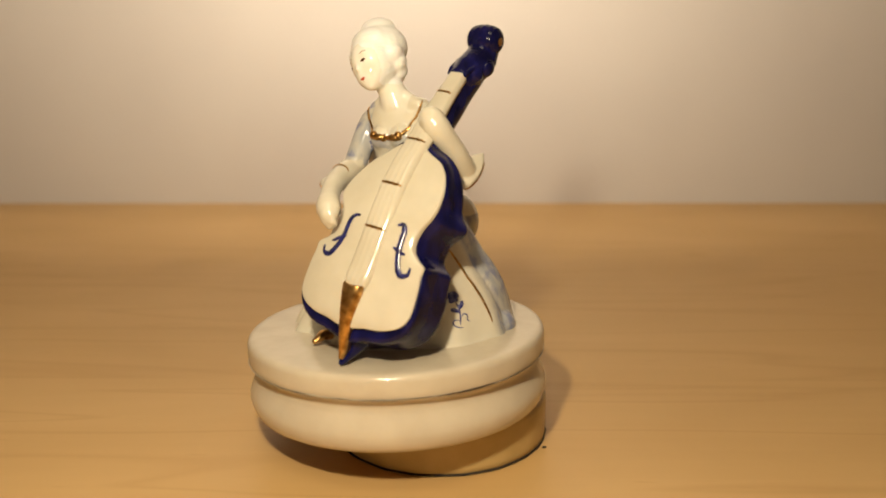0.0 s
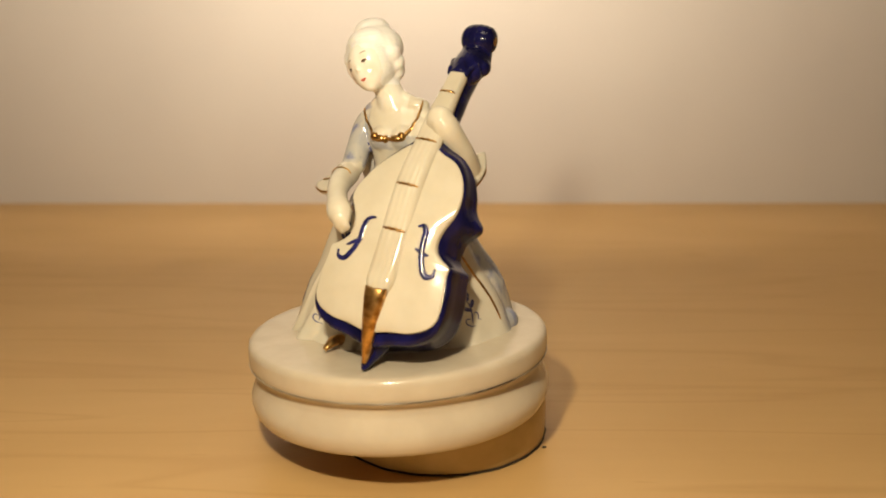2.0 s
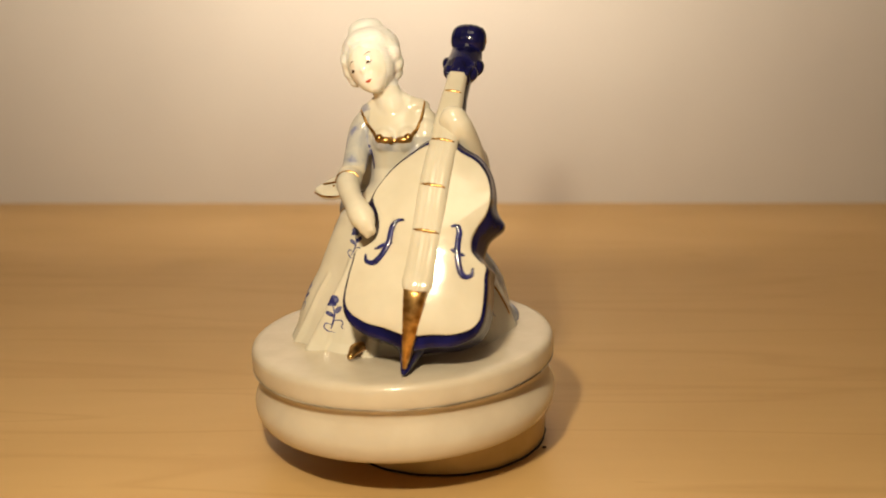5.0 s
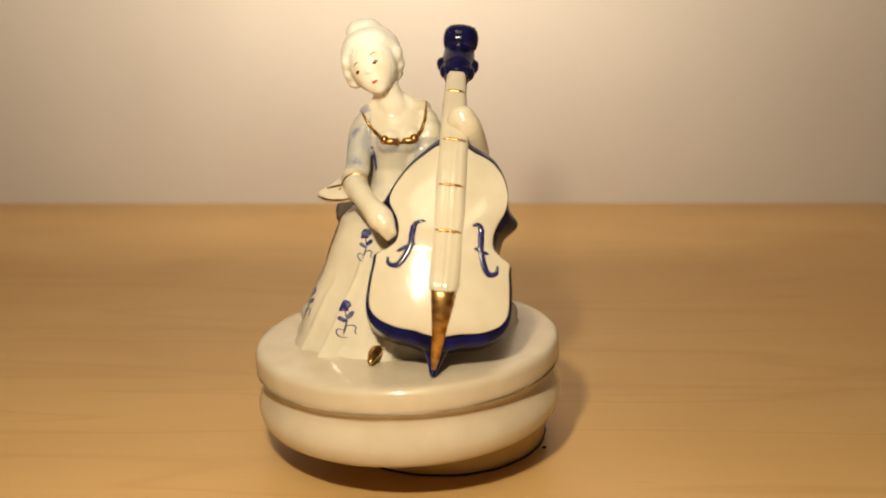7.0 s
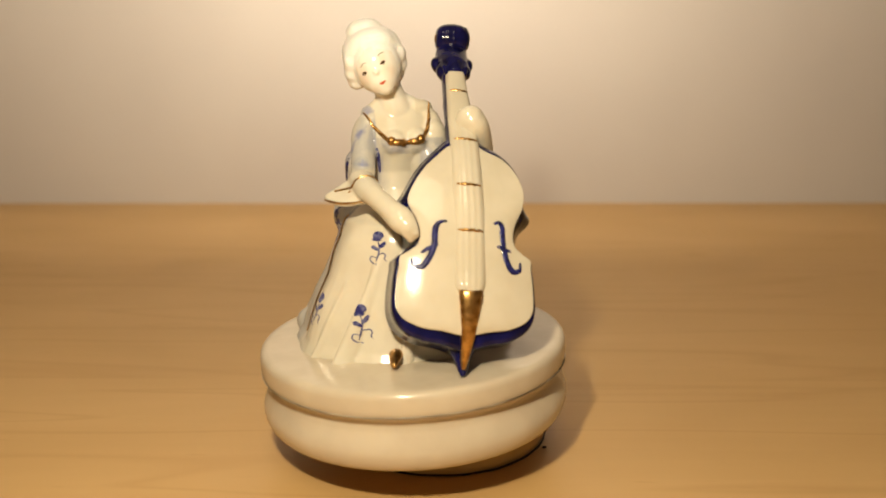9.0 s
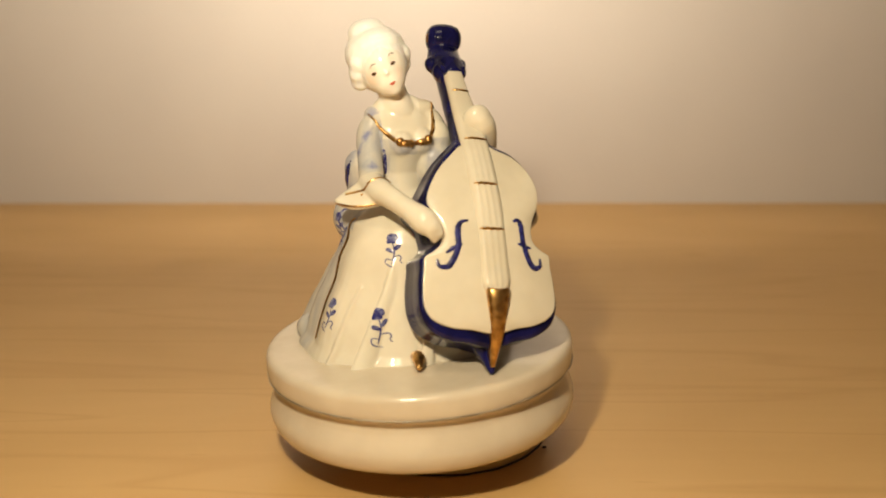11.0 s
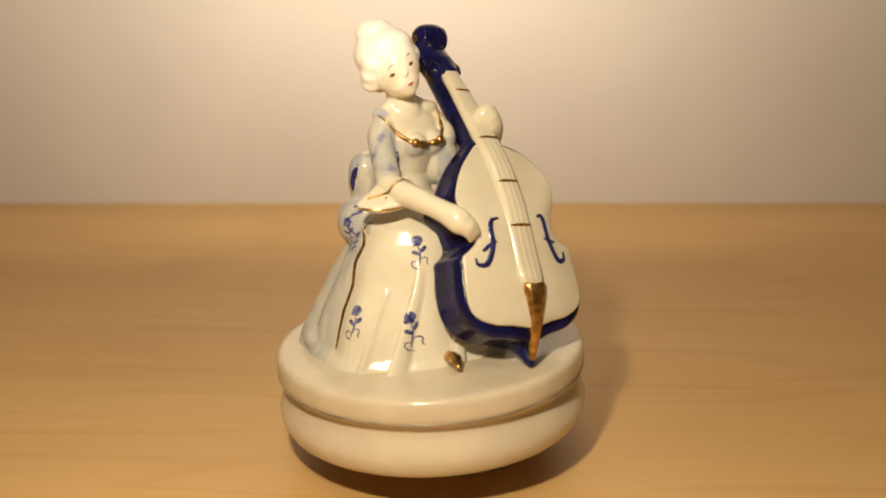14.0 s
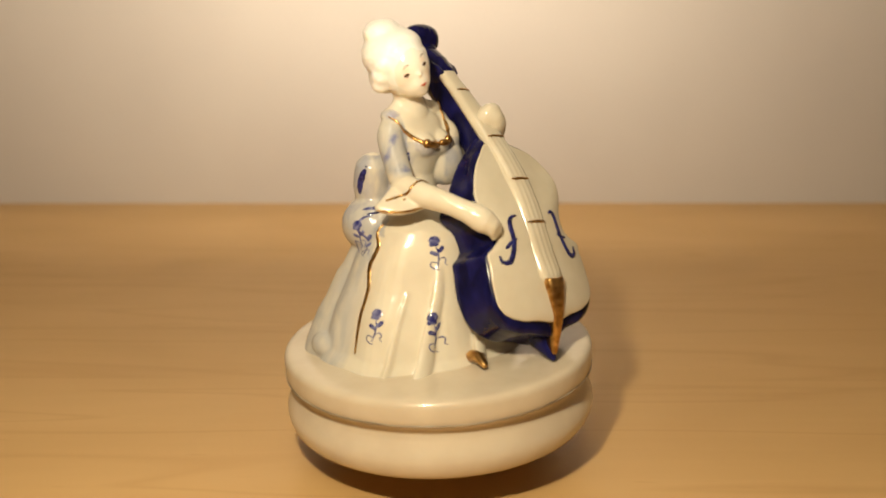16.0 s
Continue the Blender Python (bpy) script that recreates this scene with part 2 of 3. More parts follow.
def rim(v):
    """How far the rim stands forward along the body; it falls back towards the neck."""
    k = min(1.0, max(0.0, (v - 3.0) / 3.9))
    return 0.68 - 0.82 * k ** 1.5 + 0.07 * max(0.0, 3.0 - v)


def bell(x, at, width):
    return math.exp(-((x - at) / width) ** 2)


def bass_ring(s, n, fore=1.0, tuck=0.0, swell=0.0, wide=0.0, bout=0.0):
    """One ring of the body. wide: white glaze out to the edge beside the treble side's upper bout; bout: the back's full waist."""
    ring = []
    for u, v in OUTLINE:
        e = s * (1 + wide * (min(1.0, u / 0.6) * min(1.0, max(0.0, (v - 2.4) / 0.8)) if u > 0 else 0.5 * min(1.0, -u / 0.6) * min(1.0, max(0.0, (v - 4.4) / 0.8))) + bout * (bell(v, 4.2, 0.42) + 0.5 * bell(v, 3.5, 0.4)))
        vv = MID[1] + (v - MID[1]) * s
        deep = n * (1 - 0.42 * min(1.0, max(0.0, (vv - 4.8) / 2.0)) - 0.36 * min(1.0, max(0.0, (1.7 - vv) / 1.5)))
        low = max(0.0, 1.2 - vv)
        lift = 0.14 * fore * bell(v, 5.2, 0.9) * max(0.0, u * s / 1.95) ** 2
        ring.append(on_bass(MID[0] + (u - MID[0]) * e * (1 - 0.008 * tuck), vv - 0.05 + 0.26 * tuck * low, deep + lift + fore * rim(vv) + swell * max(0.0, 1 - ((u - MID[0]) * s / 2.45) ** 2 - 0.03 * (vv - 1.7) ** 2)))
    return ring


def arch(s):
    """The belly's swell at a share s of the way to the rim: full inside, rolling off at the edge."""
    return 0.32 * max(0.0, 1 - s ** 9) ** 0.7


bm = bmesh.new()
levels = [(s, arch(s)) for s in (0.02, 0.12, 0.25, 0.38, 0.5, 0.6, 0.7, 0.78, 0.85, 0.89, 0.925, 0.945, 0.957)]
belly_rows = loft(bm, [bass_ring(s, 0.02, 1.0, 1.0, h, 0.046 * s ** 4) for s, h in levels] + [bass_ring(0.955, -0.10, 1.0, 1.0, 0.0, 0.050)], False)
bm.faces.new(belly_rows[0][::-1])
belly = part("bass_belly", bm, PORCELAIN, plinth, "arched white porcelain belly of a double bass")
bm = bmesh.new()
bm.from_mesh(belly.data)
bmesh.ops.scale(bm, vec=(100, 100, 100), verts=bm.verts)
belly_tree = BVHTree.FromBMesh(bm)
bm.free()

bm = bmesh.new()
loft(bm, [bass_ring(s, h, f, 1.0 if i < 2 else 0.75 if i == 2 else 0.25 if i == 3 else 0.0, 0.0, 0.0, 0.34 * min(1.0, max(0.0, (-h - 0.15) / 0.4))) for i, (s, h, f) in enumerate(((0.88, -0.10, 1), (0.950, -0.03, 1), (0.968, -0.04, 1), (0.987, -0.10, 1), (1.0, -0.20, 1), (1.008, -0.32, 0.85), (1.010, -0.45, 0.5), (1.022, -0.62, 0.2),
                                             (1.035, -0.75, 0), (1.035, -0.88, 0), (0.99, -0.97, 0), (0.85, -1.03, 0), (0.5, -1.1, 0), (0.05, -1.12, 0)))])
bm = melt(bm, 0.045, 3)
part("bass_rib", bm, BLUE, plinth, "cobalt-blue glazed sides and back of the double bass")

# endpin saddle and tip
bm = bmesh.new()
tube(bm, [on_bass(*p) for p in smooth_path([(-0.04, 0.40, 0.0), (-0.04, 0.0, 0.08), (-0.04, -0.38, 0.22), (-0.05, -0.70, 0.42), (-0.06, -0.93, 0.56)], 4)],
     [(0.85, 0.62), (0.80, 0.62), (0.74, 0.61), (0.68, 0.59), (0.61, 0.56), (0.53, 0.52), (0.46, 0.47), (0.39, 0.42), (0.33, 0.37), (0.28, 0.33), (0.25, 0.29), (0.22, 0.25),
      (0.20, 0.21), (0.18, 0.18), (0.16, 0.16), (0.14, 0.14), (0.11, 0.11)], 24)
part("endpin", bm, BLUE, plinth, "cobalt-blue glazed endpin standing on the plinth")

# fingerboard with raised strings, running into the neck
BAND = [(-0.13, 9.75, -1.42, 0.35), (-0.12, 9.4, -1.26, 0.36), (-0.11, 8.92, -0.98, 0.38), (-0.07, 7.9, -0.44, 0.44), (-0.01, 6.91, 0.03, 0.49), (0.0, 6.0, 0.46, 0.50), (0.01, 5.2, 0.74, 0.51),
        (0.04, 4.4, 0.92, 0.52), (0.05, 3.63, 1.03, 0.53), (0.05, 2.5, 1.17, 0.53), (0.04, 1.85, 1.30, 0.50), (0.04, 1.50, 1.27, 0.36)]
mid = smooth_path([b[:3] for b in BAND], 6)
wid = [p.x for p in smooth_path([(b[3], 0, 0) for b in BAND], 6)]


def band_ring(c, h, deep):
    ring = []
    for i in range(41):
        x = -1 + 2 * i / 40
        edge = max(0.0, 1 - abs(x) ** 8)
        strings = (0.011 if c.y < 6.6 else 0.011 * max(0.0, 1 - (c.y - 6.6) / 1.2)) * max(0.0, math.cos(x * math.pi * 2.5 + math.pi * 0.5) ** 2) if abs(x) < 0.82 else 0
        ring.append(on_bass(c.x + x * h, c.y, c.z - 0.16 * (1 - edge) - 0.08 * x * x + strings))
    ring += [on_bass(c.x + h, c.y, c.z - deep), on_bass(c.x - h, c.y, c.z - deep)]
    return ring


bm = bmesh.new()
loft(bm, [band_ring(c, h, 0.75 if c.y < 6.4 else 0.35) for c, h in zip(mid, wid)])
band = part("fingerboard", bm, PORCELAIN, plinth, "white fingerboard with four raised strings")
bm = bmesh.new()
bm.from_mesh(band.data)
bmesh.ops.scale(bm, vec=(100, 100, 100), verts=bm.verts)
band_tree = BVHTree.FromBMesh(bm)
bm.free()


def band_at(v):
    i = min(range(len(mid)), key=lambda k: abs(mid[k].y - v))
    return mid[i], wid[i]


for v in (8.92, 6.91, 5.2, 3.63):
    c, h = band_at(v)
    bm = bmesh.new()
    lay(bm, band_tree, [on_bass(c.x + h * 0.93 * (k / 8), v - 0.02 * k / 8 + 0.012 * math.sin(k * 1.7), c.z + 0.06) for k in range(-8, 9)], 0.10, 0, 0.012, 0.03)
    part("fret", bm, GOLD, plinth, "thin worn gold line across the strings")

# neck, pegbox and scroll in blue
bm = bmesh.new()
tube(bm, [on_bass(*p) for p in smooth_path([(0.0, 6.2, -0.80), (-0.02, 6.9, -0.90), (-0.07, 7.9, -1.34), (-0.11, 8.92, -1.88), (-0.12, 9.6, -2.22), (-0.12, 10.1, -2.5)], 3)],
     [(0.52, 0.66)] * 3 + [(0.48, 0.64)] * 3 + [(0.44, 0.58)] * 3 + [(0.40, 0.60)] * 3 + [(0.40, 0.62)] * 4, 24)
part("neck", bm, BLUE, plinth, "cobalt-blue glazed back of the bass neck")

bm = bmesh.new()
tube(bm, [on_bass(*p) for p in ((-0.12, 9.72, -1.92), (-0.12, 10.0, -2.18), (-0.12, 10.35, -2.5), (-0.11, 10.75, -2.76), (-0.10, 11.15, -2.78))],
     [(0.46, 0.52), (0.58, 0.60), (0.62, 0.62), (0.60, 0.60), (0.54, 0.56)], 24)
for k in (-1, 1):
    b = on_bass(-0.12 + 0.55 * k, 10.3, -2.5)
    blob(bm, b, (0.22, 0.32, 0.30), (0, 20 * k, 0))
    blob(bm, on_bass(-0.12 + 0.40 * k, 9.95, -2.1), (0.24, 0.34, 0.3))
for k in range(-3, 4):
    tube(bm, [on_bass(-0.12 + 0.115 * k, 9.70, -1.52), on_bass(-0.12 + 0.135 * k, 9.95, -1.66), on_bass(-0.12 + 0.15 * k, 10.25, -1.98)], [0.07, 0.08, 0.075], 8)
bm = melt(bm, 0.035, 2)
part("pegbox", bm, BLUE, plinth, "cobalt-blue fluted pegbox with peg bosses")

bm = bmesh.new()
sc = on_bass(-0.09, 11.40, -2.68)
a_u, a_v = BV, BN
rings = []
for x, r in ((-0.64, 0.05), (-0.63, 0.22), (-0.59, 0.34), (-0.50, 0.44), (-0.34, 0.52), (-0.15, 0.555), (0.0, 0.56), (0.15, 0.555), (0.34, 0.52), (0.50, 0.44), (0.59, 0.34), (0.63, 0.22), (0.64, 0.05)):
    rings.append([sc + BU * x + (a_u * math.cos(a) + a_v * math.sin(a)) * r for a in (2 * math.pi * i / 48 for i in range(48))])
loft(bm, rings)
for k in (-0.42, -0.2, 0.02, 0.24, 0.44):
    tube(bm, [sc + BU * (k + 0.02 * math.sin(a * 3)) + (a_u * math.cos(a) + a_v * math.sin(a)) * (0.525 - 0.45 * k * k) for a in (math.radians(d) for d in range(-60, 181, 12))], [0.052] * 21, 8)
bm = melt(bm, 0.03, 3)
scroll = part("scroll", bm, BLUE, plinth, "cobalt-blue rounded scroll with fluted front")
for k in (-1, 1):
    bm = bmesh.new()
    lathe(bm, [(0.02, 0.03), (0.10, 0.03), (0.15, 0.015), (0.17, -0.02)], 20, sc + BU * (0.625 * k), BU * k)
    part("scroll_eye", bm, GOLD, plinth, "small gold dot at the scroll's end")

# tailpiece
TAIL = [(0.04, 1.62, 1.26, 0.36), (0.04, 1.55, 1.36, 0.37), (0.03, 0.9, 1.27, 0.30), (0.01, 0.2, 1.08, 0.22), (-0.03, -0.4, 0.86, 0.14), (-0.06, -0.82, 0.68, 0.07)]
bm = bmesh.new()
rings = []
for c, h in zip(smooth_path([b[:3] for b in TAIL], 4), [p.x for p in smooth_path([(b[3], 0, 0) for b in TAIL], 4)]):
    rings.append([on_bass(c.x + h * x, c.y + 0.05 * abs(x) * (1 if c.y > 1.5 else 0), c.z + y) for x, y in
                  ((-1, -0.35), (-1, -0.07), (-0.93, -0.01), (-0.6, 0.05), (0, 0.10), (0.6, 0.05), (0.93, -0.01), (1, -0.07), (1, -0.35))])
loft(bm, rings)
part("tailpiece", bm, GOLD, plinth, "worn gold wedge-shaped tailpiece")

# sound holes
FH = [[(-0.75, 3.92), (-0.98, 3.86), (-1.14, 3.60), (-1.15, 3.10), (-1.27, 2.69), (-1.52, 2.34), (-1.83, 2.36), (-1.92, 2.58)],
      [(0.82, 3.86), (1.02, 3.90), (1.18, 3.67), (1.20, 3.08), (1.28, 2.61), (1.50, 2.26), (1.77, 2.33), (1.80, 2.56)]]
BARS = [[(-1.62, 2.86), (-1.34, 2.93), (-1.0, 3.06)], [(0.96, 3.08), (1.2, 3.0), (1.48, 2.95)]]
for stem, bar in zip(FH, BARS):
    bm = bmesh.new()
    lay(bm, belly_tree, [on_bass(p.x * 1.03, p.y + 0.12, 1.45) for p in smooth_path([(a, b, 0) for a, b in stem], 8)], 0.20, 0, 0.01, 0.035, up=BN)
    lay(bm, belly_tree, [on_bass(p.x * 1.03, p.y + 0.12, 1.45) for p in smooth_path([(a, b, 0) for a, b in bar], 6)], 0.13, 0, 0.012, 0.03, up=BN)
    part("sound_hole", bm, INK, plinth, "blue painted f-shaped sound hole")

# ---- the seated lady: one fused porcelain mesh ----
bm = bmesh.new()


def ellipse(z, cx, cy, rx, ry, folds=0.0, n=72):
    ring = []
    for i in range(n):
        a = 2 * math.pi * i / n
        k = 1 + folds * (math.sin(9 * a + 0.6) * 0.6 + math.sin(5 * a + 2.0) * 0.5)
        ring.append((cx + rx * k * math.cos(a), cy + ry * k * math.sin(a), z))
    return ring


# skirt and bodice
loft(bm, [ellipse(*r) for r in ((4.0, -1.22, -0.6, 4.28, 3.52, 0.028), (4.28, -1.22, -0.6, 4.16, 3.44, 0.030), (4.55, -1.22, -0.6, 3.98, 3.26, 0.044), (5.2, -1.24, -0.6, 3.76, 3.06, 0.048),
                                (5.9, -1.27, -0.62, 3.46, 2.86, 0.048), (6.7, -1.32, -0.65, 3.00, 2.60, 0.040), (7.5, -1.37, -0.72, 2.65, 2.3, 0.026), (8.2, -1.43, -0.8, 2.30, 1.98, 0.015),
                                (8.65, -1.5, -0.8, 2.02, 1.74), (8.95, -1.55, -0.7, 1.65, 1.38), (9.25, -1.6, -0.55, 1.2, 1.0), (9.7, -1.65, -0.42, 0.86, 0.76), (10.3, -1.66, -0.38, 0.74, 0.68),
                                (10.7, -1.62, -0.42, 0.82, 0.76), (11.1, -1.58, -0.45, 0.98, 0.88), (11.5, -1.57, -0.42, 1.10, 0.86), (11.9, -1.6, -0.36, 1.2, 0.72), (12.2, -1.62, -0.3, 1.15, 0.6),
                                (12.45, -1.66, -0.28, 0.82, 0.5), (12.7, -1.72, -0.3, 0.5, 0.44))])
blob(bm, (-1.78, -0.92, 11.32), (0.52, 0.55, 0.50))
blob(bm, (-1.04, -0.88, 11.35), (0.50, 0.53, 0.50))
for x, z in ((-2.25, 12.30), (-0.95, 12.46)):
    blob(bm, (x, -0.22, z), (0.62, 0.42, 0.30))
# neck, head, hair
tube(bm, [(-1.68, -0.28, 12.35), (-1.84, -0.36, 12.9), (-2.05, -0.5, 13.4)], [0.64, 0.50, 0.50], 20)
tube(bm, [(-1.80, -0.28, 12.82), (-1.40, -0.26, 12.62), (-0.95, -0.24, 12.42)], [0.34, 0.36, 0.34], 16)
tube(bm, [(-1.90, -0.30, 12.82), (-2.12, -0.28, 12.55), (-2.40, -0.26, 12.30)], [0.32, 0.34, 0.32], 16)
blob(bm, (-2.32, -0.72, 13.98), (0.84, 0.92, 1.02), (0, -14, -14))
blob(bm, (-2.22, -1.02, 13.58), (0.60, 0.62, 0.62), (0, -14, -14))
blob(bm, (-2.10, -1.25, 13.22), (0.30, 0.28, 0.24), (0, -14, -14))
tube(bm, [(-2.47, -1.48, 14.02), (-2.44, -1.58, 13.84), (-2.43, -1.64, 13.75)], [0.065, 0.075, 0.08], 10)
blob(bm, (-2.44, -0.28, 14.38), (1.06, 1.02, 0.88), (0, -14, 0))
blob(bm, (-2.52, -0.62, 14.58), (0.86, 0.66, 0.60), (0, -14, -14))
blob(bm, (-2.66, -0.02, 15.04), (0.66, 0.64, 0.46), (0, -10, 0))
for x, y, z, r in ((-3.05, -0.62, 14.05, 0.42), (-3.06, -0.48, 13.72, 0.38), (-2.98, -0.30, 13.42, 0.34), (-1.70, -0.58, 14.30, 0.42), (-1.60, -0.40, 13.98, 0.38), (-1.66, -0.22, 13.66, 0.36),
                   (-2.3, 0.25, 13.6, 0.6)):
    blob(bm, (x, y, z), (r, r, r), seg=16)
# her right arm
tube(bm, smooth_path([(-2.48, -0.35, 12.02), (-2.76, -0.5, 11.6), (-2.86, -0.85, 10.95), (-2.90, -1.2, 10.35)], 3), [0.40, 0.44, 0.46, 0.46, 0.45, 0.44, 0.43, 0.43, 0.43, 0.43], 20)
tube(bm, smooth_path([(-3.0, -1.45, 10.08), (-2.85, -2.25, 9.92), (-2.55, -3.1, 9.72), (-2.12, -3.85, 9.40), (-1.80, -4.25, 9.10)], 3),
     [0.45, 0.45, 0.44, 0.42, 0.40, 0.38, 0.36, 0.35, 0.36, 0.40, 0.43, 0.42, 0.36], 20)
for k in range(4):
    tube(bm, [(-1.98 + 0.13 * k, -4.30 - 0.03 * k, 9.12), (-1.86 + 0.11 * k, -4.42, 8.88), (-1.70 + 0.07 * k, -4.34, 8.66 + 0.05 * k)], [0.14, 0.13, 0.11], 10)
# flared cuff at the right elbow
for k in range(19):
    f = k / 18
    a = Vector((-3.0, -1.35, 10.12)).lerp(Vector((-2.85, -1.75, 10.08)), f)
    b = Vector((-4.15, -1.55, 9.55)).lerp(Vector((-3.05, -2.25, 9.55)), f) + Vector((-0.12 * math.sin(f * math.pi), -0.10 * math.sin(f * math.pi), -0.1 * math.sin(f * math.pi)))
    tube(bm, [a, a.lerp(b, 0.5) + Vector((0, 0, -0.03)), b], [(0.26, 0.26), (0.22, 0.21), (0.17, 0.14)], 10, side=(1, -1, 0))
# her left arm, up to the neck of the bass
blob(bm, (-0.58, -0.32, 12.0), (0.50, 0.44, 0.42))
blob(bm, (-0.42, -0.62, 11.35), (0.55, 0.6, 0.75))
blob(bm, (-0.5, -0.8, 10.6), (0.7, 0.6, 0.85))
tube(bm, smooth_path([(-0.45, -0.4, 11.9), (-0.1, -0.5, 11.2), (0.5, -0.3, 10.7), (1.15, -0.3, 10.4)], 3), [0.40, 0.42, 0.43, 0.44, 0.44, 0.44, 0.43, 0.42, 0.42, 0.42], 18)
tube(bm, smooth_path([(1.35, -0.55, 10.35), (1.28, -1.1, 11.0), (1.05, -1.62, 11.7), (0.82, -1.78, 12.1)], 3),
     [0.40, 0.40, 0.41, 0.42, 0.42, 0.43, 0.44, 0.46, 0.46, 0.42], 18)
blob(bm, (0.74, -1.68, 12.08), (0.52, 0.40, 0.60), (25, 0, 0))
for k in range(19):
    f = k / 18
    a = Vector((1.2, -0.5, 10.55))
    b = Vector((1.50, 0.35, 10.80)).lerp(Vector((1.55, -0.85, 9.8)), f) + Vector((0.22 * math.sin(f * math.pi), 0, -0.05))
    tube(bm, [a, a.lerp(b, 0.5), b], [(0.24, 0.20), (0.20, 0.14), (0.15, 0.09)], 10, side=(0, 1, 0))
# bustle, bow at the back, trailing overskirt
blob(bm, (-2.82, 0.45, 8.50), (1.08, 1.12, 1.0))
blob(bm, (-2.2, 1.0, 8.7), (1.1, 0.9, 0.9))
blob(bm, (-0.02, 1.0, 8.05), (0.95, 0.9, 1.1))
tube(bm, [(-2.65, 0.6, 9.3), (-2.72, 0.55, 9.9), (-2.78, 0.45, 10.42)], [(0.62, 0.62), (0.70, 0.64), (0.66, 0.60)], 20)
tube(bm, smooth_path([(-3.0, 0.4, 8.0), (-3.45, 0.6, 7.0), (-4.05, 0.8, 5.8), (-4.75, 0.9, 4.4)], 3), [(0.4, 0.6)] * 4 + [(0.4, 0.75)] * 3 + [(0.42, 0.9)] * 3, 20, side=(1, 0, 0))
blob(bm, (-4.75, 0.55, 4.5), (0.62, 0.7, 0.5))
blob(bm, (2.45, 0.3, 4.6), (0.5, 0.6, 0.5))
tube(bm, smooth_path([(0.5, -0.1, 8.0), (1.15, 0.1, 6.9), (1.85, 0.3, 5.8), (2.25, 0.5, 4.3)], 3), [(0.55, 0.8)] * 4 + [(0.52, 0.9)] * 3 + [(0.48, 0.95)] * 3, 20, side=(1, 0, 0))
# soft skirt folds, and the glaze pooled at the hem
SKIRT = ((4.05, 4.22, 3.48), (4.45, 4.06, 3.34), (5.2, 3.74, 3.05), (5.9, 3.46, 2.86), (6.7, 3.02, 2.62), (7.5, 2.68, 2.32), (8.0, 2.42, 2.08))
for deg, top, size, sway in ((-98, 5, 0.6, 6), (-128, 6, 0.85, 7), (-146, 4, 0.45, 5)):
    ridge = [(-1.28 + rx * math.cos(math.radians(deg + sway * (z - 4.4) / 2)), -0.65 + ry * math.sin(math.radians(deg + sway * (z - 4.4) / 2)), z) for z, rx, ry in SKIRT[:top + 1]]
    path = smooth_path(ridge, 3)
    tube(bm, path, [(size * (0.48 - 0.30 * i / len(path)), size * (0.22 - 0.14 * i / len(path))) for i in range(len(path))], 14)
bm = melt(bm, 0.055, 5)
lady_tree = BVHTree.FromBMesh(bm)

# blue-grey wash on sleeves, bodice and overskirt, as a painted weight
paint = bm.verts.layers.float.new("wash")
blush = bm.verts.layers.float.new("blush")
skin = bm.verts.layers.float.new("skin")


def near_line(p, a, b):
    ab = b - a
    s = max(0.0, min(1.0, (p - a).dot(ab) / ab.length_squared))
    return (p - a - ab * s).length


for vert in bm.verts:
    p = vert.co
    w = 0.0
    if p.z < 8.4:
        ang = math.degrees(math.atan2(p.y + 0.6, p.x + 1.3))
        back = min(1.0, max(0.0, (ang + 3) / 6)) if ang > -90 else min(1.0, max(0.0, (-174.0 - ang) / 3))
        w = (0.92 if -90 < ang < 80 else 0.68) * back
    elif p.z < 10.95 and p.x < -1.9 and p.y > -1.1 + 0.35 * (p.z - 8.4):
        w = 0.78
    elif p.z < 11.5 and -1.6 < p.y < 0 and -2.5 < p.x < -0.1:
        w = 0.8 * min(1.0, max(0.0, (p.z - 9.3) / 0.6)) * (1.0 if p.z > 10.95 else min(1.0, 0.15 + 0.85 * max(0.0, abs(p.x + 1.55) - 0.35) / 0.3))
    if near_line(p, Vector((-2.75, -0.4, 12.0)), Vector((-3.02, -1.1, 10.55))) < 0.56 and p.x < -2.42:
        w = max(w, 1.0 * min(1.0, max(0.0, (p.z - 10.35) / 0.3)))
    vert[paint] = w
    vert[skin] = min(1.0, max(0.0, (p.z - 12.1) / 1.2)) if p.x < -1.0 else 0.0
    for cheek, size in (((-2.85, -1.35, 13.52), 0.34), ((-2.0, -1.52, 13.78), 0.30), ((-2.82, -1.4, 13.85), 0.20), ((-2.25, -1.6, 14.2), 0.20)):
        d = (p - Vector(cheek)).length / size
        vert[blush] = max(vert[blush], 0.30 * max(0.0, 1 - d * d))

HEAD, FACE = Vector((-2.42, -0.45, 14.3)), Vector((-2.42, -1.62, 13.72))
for face in bm.faces:
    p = face.calc_center_median()
    if (p - HEAD).length < 1.9 and p.z > 13.2 and (p - FACE).length > 0.86 + 0.06 * math.sin(p.x * 9) and p.y > -1.55 and not (p.z < 13.75 and p.y < -0.55 and -2.75 < p.x < -1.75):
        face.material_index = 5
GOLDM, INKM, LIPM, EYEM = 1, 2, 3, 4
